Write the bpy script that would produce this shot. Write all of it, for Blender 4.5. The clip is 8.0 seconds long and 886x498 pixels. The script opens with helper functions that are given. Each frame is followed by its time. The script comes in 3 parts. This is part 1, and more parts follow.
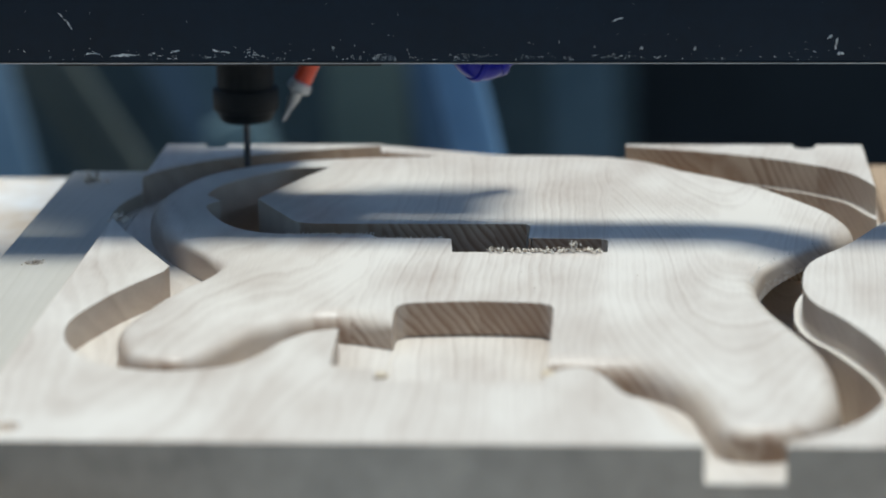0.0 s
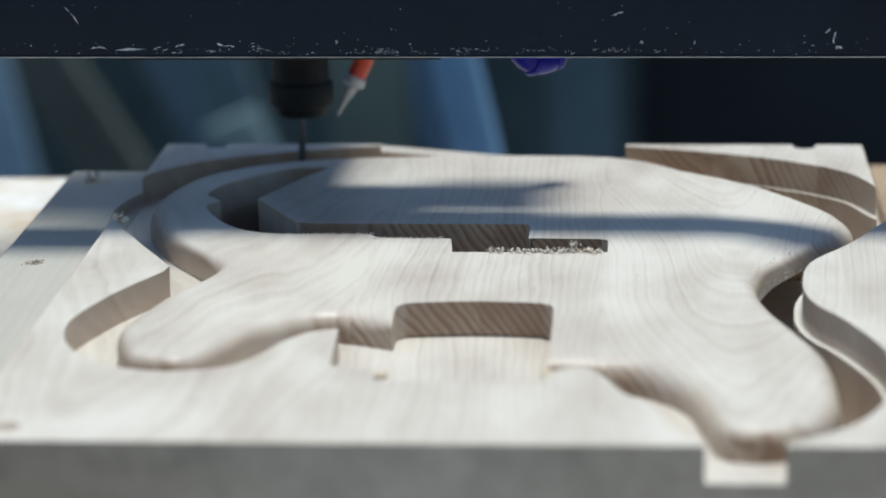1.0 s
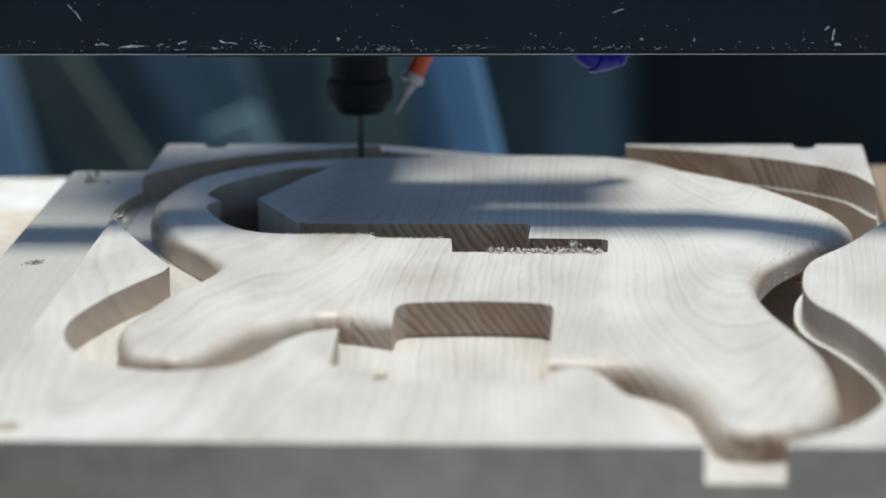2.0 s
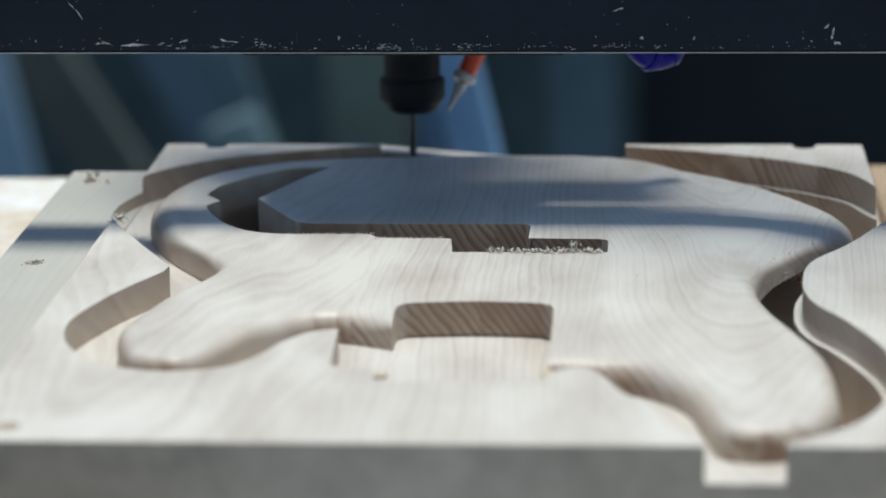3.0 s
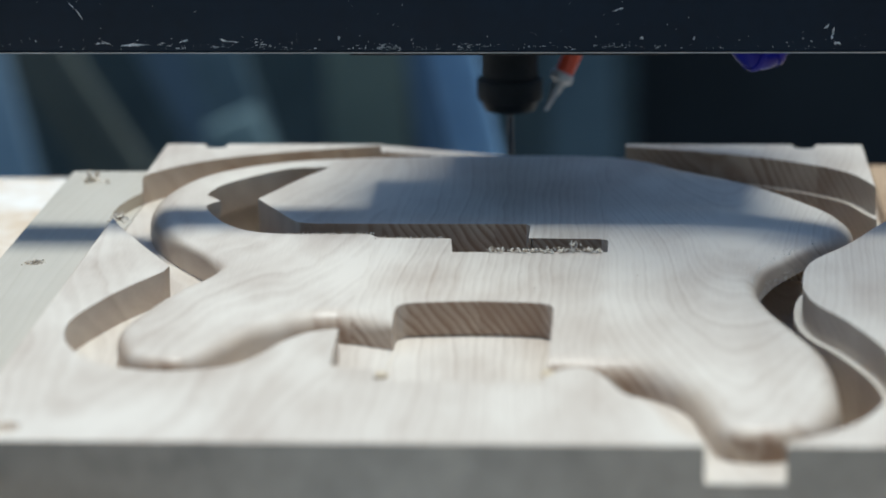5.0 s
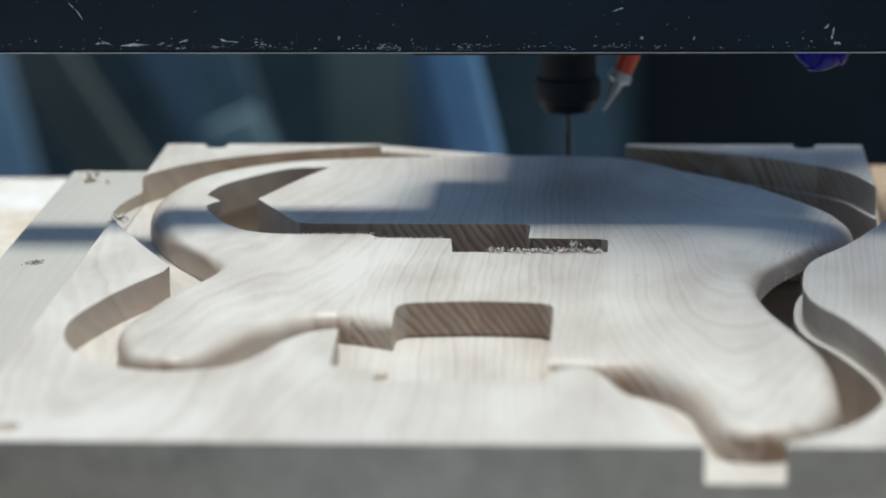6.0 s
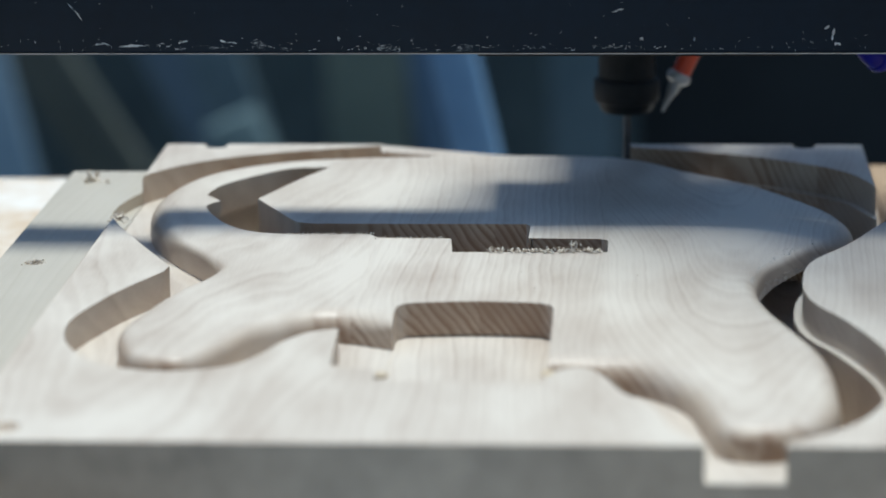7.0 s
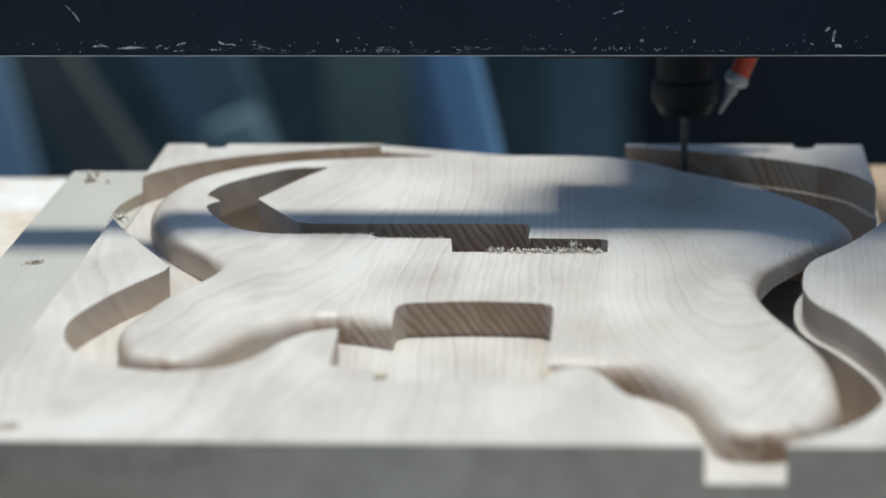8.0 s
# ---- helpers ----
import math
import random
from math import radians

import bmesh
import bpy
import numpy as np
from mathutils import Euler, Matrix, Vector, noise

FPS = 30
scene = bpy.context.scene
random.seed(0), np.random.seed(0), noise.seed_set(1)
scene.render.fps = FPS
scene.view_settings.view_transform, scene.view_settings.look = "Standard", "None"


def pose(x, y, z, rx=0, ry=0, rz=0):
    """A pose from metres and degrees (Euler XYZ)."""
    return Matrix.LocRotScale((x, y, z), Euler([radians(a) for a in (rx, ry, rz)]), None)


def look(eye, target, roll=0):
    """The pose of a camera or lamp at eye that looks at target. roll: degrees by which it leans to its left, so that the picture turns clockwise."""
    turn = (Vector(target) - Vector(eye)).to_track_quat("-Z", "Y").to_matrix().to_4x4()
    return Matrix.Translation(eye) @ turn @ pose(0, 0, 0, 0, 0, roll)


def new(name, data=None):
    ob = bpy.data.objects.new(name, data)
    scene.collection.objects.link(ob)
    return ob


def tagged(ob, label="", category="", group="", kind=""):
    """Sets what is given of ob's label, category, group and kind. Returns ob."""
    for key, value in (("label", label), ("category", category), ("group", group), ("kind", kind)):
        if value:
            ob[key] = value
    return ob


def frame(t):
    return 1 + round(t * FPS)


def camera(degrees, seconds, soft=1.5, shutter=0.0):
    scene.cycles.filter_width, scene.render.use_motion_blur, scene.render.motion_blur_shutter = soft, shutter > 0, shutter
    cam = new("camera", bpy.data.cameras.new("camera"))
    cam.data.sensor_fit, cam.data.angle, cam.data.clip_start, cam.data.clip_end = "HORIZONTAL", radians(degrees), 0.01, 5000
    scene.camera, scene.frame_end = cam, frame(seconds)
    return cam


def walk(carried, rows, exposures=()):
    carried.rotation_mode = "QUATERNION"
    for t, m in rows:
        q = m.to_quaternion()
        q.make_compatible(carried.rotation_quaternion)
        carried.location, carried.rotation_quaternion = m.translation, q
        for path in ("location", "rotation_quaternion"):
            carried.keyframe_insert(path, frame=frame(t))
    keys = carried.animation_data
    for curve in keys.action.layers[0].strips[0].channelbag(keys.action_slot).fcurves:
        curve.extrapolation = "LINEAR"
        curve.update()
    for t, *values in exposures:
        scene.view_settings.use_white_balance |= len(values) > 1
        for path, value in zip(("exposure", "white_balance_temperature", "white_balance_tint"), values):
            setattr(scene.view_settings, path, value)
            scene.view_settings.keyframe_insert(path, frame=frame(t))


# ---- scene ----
# ---------------- camera and its stand ----------------
# World: z = 0 is the top of the wooden blank, y runs away from the camera along the machine.
cam = camera(16.225, 8.0, soft=1.8)
cam.data.dof.use_dof = True
cam.data.dof.focus_distance = 1.37
cam.data.dof.aperture_fstop = 6.2
CAM_POSE = pose(0.0, 0.0, 0.31814, 76.3425, 0.6938, 3.6994)
walk(cam, [(0.0, CAM_POSE), (8.0, CAM_POSE)], exposures=[(0.0, 0.18, 5680, 1.1), (8.0, 0.18, 5680, 1.1)])

# ---------------- world, sun, exposure ----------------
SUN_EL, SUN_X = radians(86.2), -0.05
world = bpy.data.worlds.new("sky")
scene.world = world
world.use_nodes = True
sky = world.node_tree.nodes.new("ShaderNodeTexSky")
sky.sky_type = "NISHITA"
sky.sun_disc = False
sky.sun_elevation = SUN_EL
sky.sun_rotation = radians(0.0)
sky.ozone_density = 0.1
sky.dust_density = 1.0
world.node_tree.nodes["Background"].inputs["Strength"].default_value = 0.084
world.node_tree.links.new(sky.outputs["Color"], world.node_tree.nodes["Background"].inputs["Color"])
sun = new("sun", bpy.data.lights.new("sun", "SUN"))
sun.data.energy = 3.45
sun.data.angle = radians(12.0)
sun.data.color = (1.0, 0.93, 0.83)
sun.matrix_world = look((-0.4, 3.0, 8.0), (-0.4 + 8.0 * SUN_X, 3.0 - 8.0 / math.tan(SUN_EL), 0.0))


# ---------------- materials ----------------
def material(name, colour, rough=0.6, metal=0.0):
    m = bpy.data.materials.new(name)
    m.use_nodes = True
    b = m.node_tree.nodes["Principled BSDF"]
    b.inputs["Base Color"].default_value = (*colour, 1)
    b.inputs["Roughness"].default_value = rough
    b.inputs["Metallic"].default_value = metal
    return m, m.node_tree, b


def node(nt, kind, **values):
    n = nt.nodes.new(kind)
    for k, v in values.items():
        n.inputs[k.replace("_", " ")].default_value = v
    return n


def mottled(name, dark, light, scale=40.0, rough=0.6, metal=0.0, bump=0.1, stretch=(1, 1, 1), depth=0.001):
    """A plain surface with blotches at two scales and a fine relief."""
    m, nt, b = material(name, light, rough, metal)
    co = nt.nodes.new("ShaderNodeTexCoord")
    mp = node(nt, "ShaderNodeMapping", Scale=stretch)
    nt.links.new(co.outputs["Object"], mp.inputs["Vector"])
    big = node(nt, "ShaderNodeTexNoise", Scale=scale, Detail=4.0)
    fine = node(nt, "ShaderNodeTexNoise", Scale=scale * 9, Detail=6.0)
    nt.links.new(mp.outputs["Vector"], big.inputs["Vector"])
    nt.links.new(mp.outputs["Vector"], fine.inputs["Vector"])
    mean = nt.nodes.new("ShaderNodeMix")
    mean.inputs["Factor"].default_value = 0.4
    nt.links.new(big.outputs["Fac"], mean.inputs["A"])
    nt.links.new(fine.outputs["Fac"], mean.inputs["B"])
    ramp = nt.nodes.new("ShaderNodeValToRGB")
    ramp.color_ramp.elements[0].position, ramp.color_ramp.elements[1].position = 0.35, 0.65
    ramp.color_ramp.elements[0].color = (*dark, 1)
    ramp.color_ramp.elements[1].color = (*light, 1)
    nt.links.new(mean.outputs["Result"], ramp.inputs["Fac"])
    nt.links.new(ramp.outputs["Color"], b.inputs["Base Color"])
    bp = node(nt, "ShaderNodeBump", Strength=bump, Distance=depth)
    nt.links.new(fine.outputs["Fac"], bp.inputs["Height"])
    nt.links.new(bp.outputs["Normal"], b.inputs["Normal"])
    return m


def ash_wood(name, pale, ring, tilt=38.0, period=0.0042, shift=0.0, seams=0.05, figure=True):
    """Pale ring-porous wood: growth rings run along y as tilted layers, so that tops show long
    grain, carved slopes show contour figure and end faces show slanting rings. Boards are glued
    side by side, each with its rings set off from the next."""
    m, nt, b = material(name, pale, 0.44)
    L = nt.links.new
    co = nt.nodes.new("ShaderNodeTexCoord")
    sep = nt.nodes.new("ShaderNodeSeparateXYZ")
    L(co.outputs["Object"], sep.inputs["Vector"])

    def maths(op, a, c=None, clamp=False):
        n = nt.nodes.new("ShaderNodeMath")
        n.operation = op
        n.use_clamp = clamp
        for i, v in enumerate((a, c)):
            if v is None:
                continue
            if isinstance(v, (int, float)):
                n.inputs[i].default_value = v
            else:
                L(v, n.inputs[i])
        return n.outputs[0]

    # glued boards
    board = maths("FLOOR", maths("DIVIDE", maths("ADD", sep.outputs["X"], 0.068 + 10 * seams), seams))
    rnd = nt.nodes.new("ShaderNodeTexWhiteNoise")
    rnd.noise_dimensions = "1D"
    L(board, rnd.inputs["W"])
    # slow wander of the rings, long in y
    warp = node(nt, "ShaderNodeTexNoise", Scale=1.0, Detail=1.0)
    mp = node(nt, "ShaderNodeMapping", Scale=(9, 3.2, 9), Location=(shift, 0, 0))
    L(co.outputs["Object"], mp.inputs["Vector"])
    L(mp.outputs["Vector"], warp.inputs["Vector"])
    t = radians(tilt)
    u = maths("ADD", maths("MULTIPLY", sep.outputs["X"], math.cos(t)), maths("MULTIPLY", sep.outputs["Z"], math.sin(t)))
    # straight grain in the middle boards, figured towards the sides
    off = maths("MULTIPLY", maths("ADD", sep.outputs["X"], 0.055), 7.5)
    figured = maths("ADD", maths("MINIMUM", maths("MULTIPLY", maths("MULTIPLY", off, off), 0.05), 0.045), 0.014)
    u = maths("ADD", u, maths("MULTIPLY", warp.outputs["Fac"], figured))
    u = maths("ADD", u, maths("MULTIPLY", rnd.outputs["Value"], 0.004))
    # small waves in the grain
    wave = node(nt, "ShaderNodeTexNoise", Scale=1.0, Detail=2.0)
    mpw = node(nt, "ShaderNodeMapping", Scale=(45, 16, 45), Location=(shift, 4, 0))
    L(co.outputs["Object"], mpw.inputs["Vector"])
    L(mpw.outputs["Vector"], wave.inputs["Vector"])
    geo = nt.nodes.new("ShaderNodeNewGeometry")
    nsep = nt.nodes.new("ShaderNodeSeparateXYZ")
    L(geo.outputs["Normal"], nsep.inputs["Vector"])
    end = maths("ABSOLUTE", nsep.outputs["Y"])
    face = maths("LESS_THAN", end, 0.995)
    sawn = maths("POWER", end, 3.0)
    # side walls count too, though they are long grain
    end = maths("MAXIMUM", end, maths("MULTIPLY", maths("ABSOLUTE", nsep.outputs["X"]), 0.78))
    u = maths("ADD", u, maths("MULTIPLY", wave.outputs["Fac"], 0.0058))

    def cathedral(cx, cy, rise, bow, steep=0.9, drift=0.050):
        """Nested arches, as where a board is cut near the heart: tips towards the camera end, legs that straighten along y."""
        dx = maths("ADD", maths("SUBTRACT", sep.outputs["X"], cx), maths("MULTIPLY", sep.outputs["Z"], 0.7))
        dx = maths("ADD", dx, maths("MULTIPLY", maths("SUBTRACT", warp.outputs["Fac"], 0.5), drift))
        dy = maths("MULTIPLY", maths("SUBTRACT", sep.outputs["Y"], cy), rise)
        arch = maths("SQRT", maths("ADD", maths("MULTIPLY", dx, dx), bow * bow))
        return maths("ADD", maths("SUBTRACT", maths("MULTIPLY", arch, steep), dy), maths("MULTIPLY", wave.outputs["Fac"], 0.004))

    def choose(mask, a, c):
        return maths("ADD", maths("MULTIPLY", c, mask), maths("MULTIPLY", a, maths("SUBTRACT", 1.0, mask)))

    calm = 1.0
    if figure:
        right = maths("MULTIPLY", maths("GREATER_THAN", sep.outputs["X"], -0.017), face)
        left = maths("LESS_THAN", sep.outputs["X"], -0.119)
        u = choose(right, u, cathedral(0.034, 1.06, 0.115, 0.020))
        u = choose(left, u, cathedral(-0.192, 1.03, 0.050, 0.030, 0.34, 0.11))
        sawn = maths("MULTIPLY", sawn, maths("SUBTRACT", 1.0, maths("MULTIPLY", left, 0.75)))
        calm = maths("SUBTRACT", 1.0, maths("ADD", maths("MULTIPLY", right, 0.35), maths("MULTIPLY", left, 0.50)))
    ph = maths("DIVIDE", u, period)
    saw = maths("FRACT", ph)
    # early wood line: a sharp start that fades over the ring
    line = maths("POWER", maths("SUBTRACT", 1.0, saw), 2.6)
    edge = maths("MULTIPLY", saw, 9.0, True)
    line = maths("MULTIPLY", line, edge)
    ringno = nt.nodes.new("ShaderNodeTexWhiteNoise")
    ringno.noise_dimensions = "1D"
    L(maths("FLOOR", ph), ringno.inputs["W"])
    line = maths("MULTIPLY", line, maths("ADD", maths("MULTIPLY", ringno.outputs["Value"], 0.75), 0.3))
    # end grain shows its rings more strongly
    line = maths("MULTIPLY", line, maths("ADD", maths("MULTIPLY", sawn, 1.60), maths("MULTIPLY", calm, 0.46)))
    # pores: short dark dashes along the grain, thicker on the ring line
    pore = node(nt, "ShaderNodeTexNoise", Scale=1.0, Detail=3.0, Roughness=0.7)
    mp2 = node(nt, "ShaderNodeMapping", Scale=(1500, 60, 1500))
    L(co.outputs["Object"], mp2.inputs["Vector"])
    L(mp2.outputs["Vector"], pore.inputs["Vector"])
    pores = maths("MULTIPLY", maths("SUBTRACT", pore.outputs["Fac"], 0.45), 2.2)
    blotch = node(nt, "ShaderNodeTexNoise", Scale=1.0, Detail=3.0)
    mp3 = node(nt, "ShaderNodeMapping", Scale=(30, 13, 30), Location=(3 + shift, 1, 0))
    L(co.outputs["Object"], mp3.inputs["Vector"])
    L(mp3.outputs["Vector"], blotch.inputs["Vector"])
    mix = maths("MULTIPLY", line, maths("ADD", maths("MULTIPLY", pores, 0.5), 0.75))
    # hair-fine late wood lines and open pores between the rings
    fine = maths("PINGPONG", maths("MULTIPLY", ph, 3.3), 1.0)
    mix = maths("ADD", mix, maths("MULTIPLY", fine, 0.10))
    mix = maths("ADD", mix, maths("MULTIPLY", pores, 0.15))
    mix = maths("ADD", mix, maths("MULTIPLY", maths("SUBTRACT", blotch.outputs["Fac"], 0.44), 1.0))
    cloud = node(nt, "ShaderNodeTexNoise", Scale=1.0, Detail=2.0)
    mp4 = node(nt, "ShaderNodeMapping", Scale=(11, 5, 11), Location=(7 + shift, 2, 0))
    L(co.outputs["Object"], mp4.inputs["Vector"])
    L(mp4.outputs["Vector"], cloud.inputs["Vector"])
    mix = maths("ADD", mix, maths("MULTIPLY", maths("SUBTRACT", cloud.outputs["Fac"], 0.44), 0.8))
    # steep walls painted darker: end grain's own tone plus shade put into the colour
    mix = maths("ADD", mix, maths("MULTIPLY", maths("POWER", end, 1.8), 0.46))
    mix = maths("ADD", mix, maths("MULTIPLY", maths("SUBTRACT", rnd.outputs["Value"], 0.5), maths("ADD", maths("MULTIPLY", sawn, 0.55), 0.12)), True)
    ramp = nt.nodes.new("ShaderNodeValToRGB")
    ramp.color_ramp.elements[0].color = (*pale, 1)
    ramp.color_ramp.elements[1].color = (*ring, 1)
    L(mix, ramp.inputs["Fac"])
    # warmer tan than planed faces: raw end grain, plus bounced light put into colour
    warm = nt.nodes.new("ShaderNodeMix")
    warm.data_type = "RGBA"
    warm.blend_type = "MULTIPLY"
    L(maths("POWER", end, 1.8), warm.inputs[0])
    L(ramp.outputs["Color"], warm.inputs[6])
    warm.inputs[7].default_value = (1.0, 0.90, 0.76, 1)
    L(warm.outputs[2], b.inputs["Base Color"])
    bp = node(nt, "ShaderNodeBump", Strength=0.25, Distance=0.0004)
    L(maths("SUBTRACT", 1.0, line), bp.inputs["Height"])
    L(bp.outputs["Normal"], b.inputs["Normal"])
    return m


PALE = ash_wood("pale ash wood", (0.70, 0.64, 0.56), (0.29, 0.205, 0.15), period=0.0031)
SIDE = ash_wood("planed side board", (0.53, 0.49, 0.42), (0.43, 0.39, 0.32), tilt=12.0, period=0.006, shift=4.0, seams=0.3, figure=False)
BENCH = mottled("scuffed pale bench board", (0.60, 0.45, 0.29), (0.84, 0.81, 0.76), 13.0, 0.6, 0, 0.1)
NAVY = mottled("dark navy paint", (0.0013, 0.0072, 0.017), (0.0028, 0.0118, 0.026), 18.0, 0.6, 0, 0.15, depth=0.0003)
CHIP = mottled("bare chipped metal", (0.45, 0.50, 0.52), (0.82, 0.86, 0.86), 300.0, 0.5, 0.0)
STEEL = mottled("worn steel", (0.30, 0.31, 0.33), (0.5, 0.51, 0.53), 60.0, 0.32, 1.0)
BLACK = mottled("dull black steel", (0.010, 0.012, 0.014), (0.020, 0.022, 0.025), 60.0, 0.6, 0.0)
CARBIDE = mottled("grey carbide", (0.06, 0.065, 0.07), (0.12, 0.12, 0.13), 200.0, 0.45, 0.4)
RED = mottled("orange-red plastic tube", (0.60, 0.06, 0.025), (0.72, 0.09, 0.035), 80.0, 0.35)
NICKEL = mottled("pale metal fitting", (0.36, 0.37, 0.38), (0.55, 0.56, 0.57), 200.0, 0.4, 0.3)
BLUE = mottled("glossy blue plastic hose", (0.008, 0.010, 0.20), (0.015, 0.018, 0.34), 100.0, 0.3)
for dull in (NAVY, BLACK, BLUE):
    dull.node_tree.nodes["Principled BSDF"].inputs["Specular IOR Level"].default_value = 0.22
DUST = mottled("pale wood chips", (0.55, 0.46, 0.36), (0.80, 0.74, 0.65), 400.0, 0.8)
# the blank's shaded front, with the grey of its shade as colour
END_SHADE = mottled("grey painted shade on sawn end", (0.19, 0.18, 0.16), (0.33, 0.31, 0.27), 9.0, 0.6, 0, 0.2, depth=0.0004)
SCORCH = mottled("tan scorched wood", (0.52, 0.40, 0.24), (0.66, 0.56, 0.42), 600.0, 0.7)
TAN = mottled("tan plywood", (0.30, 0.20, 0.115), (0.46, 0.33, 0.21), 30.0, 0.7, stretch=(1, 0.3, 1))
FLUFF = mottled("white wood fluff", (0.62, 0.58, 0.52), (0.82, 0.79, 0.74), 400.0, 0.9)
CONCRETE = mottled("grey workshop concrete", (0.10, 0.10, 0.10), (0.17, 0.17, 0.165), 5.0, 0.85)


# ---------------- mesh helpers ----------------
def finish(bm, name, mat, angle=35.0):
    me = bpy.data.meshes.new(name)
    bm.to_mesh(me)
    bm.free()
    me.materials.append(mat)
    for p in me.polygons:
        p.use_smooth = True
    me.set_sharp_from_angle(angle=radians(angle))
    return me


def part(name, bm, mat, parent=None, label="", angle=35.0):
    """Links a bmesh (or a mesh) as one object, under a thing or a part where given."""
    me = bm if isinstance(bm, bpy.types.Mesh) else finish(bm, name, mat, angle)
    ob = new(name, me)
    if parent:
        ob.parent = parent
    return tagged(ob, label)


def box_bm(x0, x1, y0, y1, z0, z1, bevel=0.0, segments=2):
    bm = bmesh.new()
    bmesh.ops.create_cube(bm, size=1.0)
    for v in bm.verts:
        v.co = Vector((x0 + (v.co.x + 0.5) * (x1 - x0), y0 + (v.co.y + 0.5) * (y1 - y0), z0 + (v.co.z + 0.5) * (z1 - z0)))
    if bevel:
        bmesh.ops.bevel(bm, geom=bm.edges[:], offset=bevel, segments=segments, affect="EDGES", profile=0.5)
    return bm


def lathe_bm(profile, m=Matrix.Identity(4), n=40):
    """A turned body from (radius, height) rows about the axis of m."""
    bm = bmesh.new()
    rings = []
    for r, h in profile:
        rings.append([bm.verts.new(m @ Vector((r * math.cos(a), r * math.sin(a), h))) for a in (2 * math.pi * i / n for i in range(n))])
    for a, b in zip(rings, rings[1:]):
        for i in range(n):
            bm.faces.new((a[i], a[(i + 1) % n], b[(i + 1) % n], b[i]))
    bm.faces.new(rings[0][::-1])
    bm.faces.new(rings[-1])
    bmesh.ops.recalc_face_normals(bm, faces=bm.faces[:])
    return bm


def tube_bm(points, r, n=16):
    """A round tube along points; r is one radius or one for each point."""
    radii = r if isinstance(r, list) else [r] * len(points)
    bm = bmesh.new()
    rings = []
    for i, p in enumerate(points):
        d = (points[min(i + 1, len(points) - 1)] - points[max(i - 1, 0)]).normalized()
        q = d.to_track_quat("Z", "Y")
        rings.append([bm.verts.new(p + q @ Vector((radii[i] * math.cos(a), radii[i] * math.sin(a), 0))) for a in (2 * math.pi * k / n for k in range(n))])
    for a, b in zip(rings, rings[1:]):
        for i in range(n):
            bm.faces.new((a[i], a[(i + 1) % n], b[(i + 1) % n], b[i]))
    bm.faces.new(rings[0][::-1])
    bm.faces.new(rings[-1])
    bmesh.ops.recalc_face_normals(bm, faces=bm.faces[:])
    return bm


def smooth_loop(points, step=2.0, sharp=()):
    """A closed curve through points (mm), rounded between them; sharp: indices that stay corners. In metres."""
    n = len(points)
    P = [Vector(p) for p in points]
    out = []
    for i in range(n):
        p0, p1, p2, p3 = P[i - 1], P[i], P[(i + 1) % n], P[(i + 2) % n]
        m1 = (p2 - p1) * 0.5 if i in sharp else (p2 - p0) * 0.5
        m2 = (p2 - p1) * 0.5 if (i + 1) % n in sharp else (p3 - p1) * 0.5
        lim = (p2 - p1).length
        m1 = m1.normalized() * min(m1.length, lim) if m1.length else m1
        m2 = m2.normalized() * min(m2.length, lim) if m2.length else m2
        k = max(1, round(lim / step))
        for j in range(k):
            t = j / k
            out.append(((2 * t**3 - 3 * t**2 + 1) * p1 + (t**3 - 2 * t**2 + t) * m1 + (3 * t**2 - 2 * t**3) * p2 + (t**3 - t**2) * m2) / 1000)
    return out


def prism_bm(loop, z0, z1):
    bm = bmesh.new()
    a = [bm.verts.new((p[0], p[1], z0)) for p in loop]
    b = [bm.verts.new((p[0], p[1], z1)) for p in loop]
    n = len(loop)
    for i in range(n):
        bm.faces.new((a[i], a[(i + 1) % n], b[(i + 1) % n], b[i]))
    bm.faces.new(a[::-1])
    bm.faces.new(b)
    bmesh.ops.recalc_face_normals(bm, faces=bm.faces[:])
    return bm


def carve(bm, cutters, name, mat, angle=35.0):
    """bm less the cutters, as a mesh."""
    ob = new("work", bpy.data.meshes.new("work"))
    bm.to_mesh(ob.data)
    bm.free()
    tools = []
    for c in cutters:
        t = new("tool", bpy.data.meshes.new("tool"))
        c.to_mesh(t.data)
        c.free()
        tools.append(t)
        md = ob.modifiers.new("cut", "BOOLEAN")
        md.operation, md.solver, md.object = "DIFFERENCE", "EXACT", t
    bpy.context.view_layer.update()
    me = bpy.data.meshes.new_from_object(ob.evaluated_get(bpy.context.evaluated_depsgraph_get()))
    for o in (ob, *tools):
        old = o.data
        bpy.data.objects.remove(o)
        bpy.data.meshes.remove(old)
    me.name = name
    me.materials.clear()
    me.materials.append(mat)
    for p in me.polygons:
        p.use_smooth = True
        p.material_index = 0
    me.set_sharp_from_angle(angle=radians(angle))
    return me


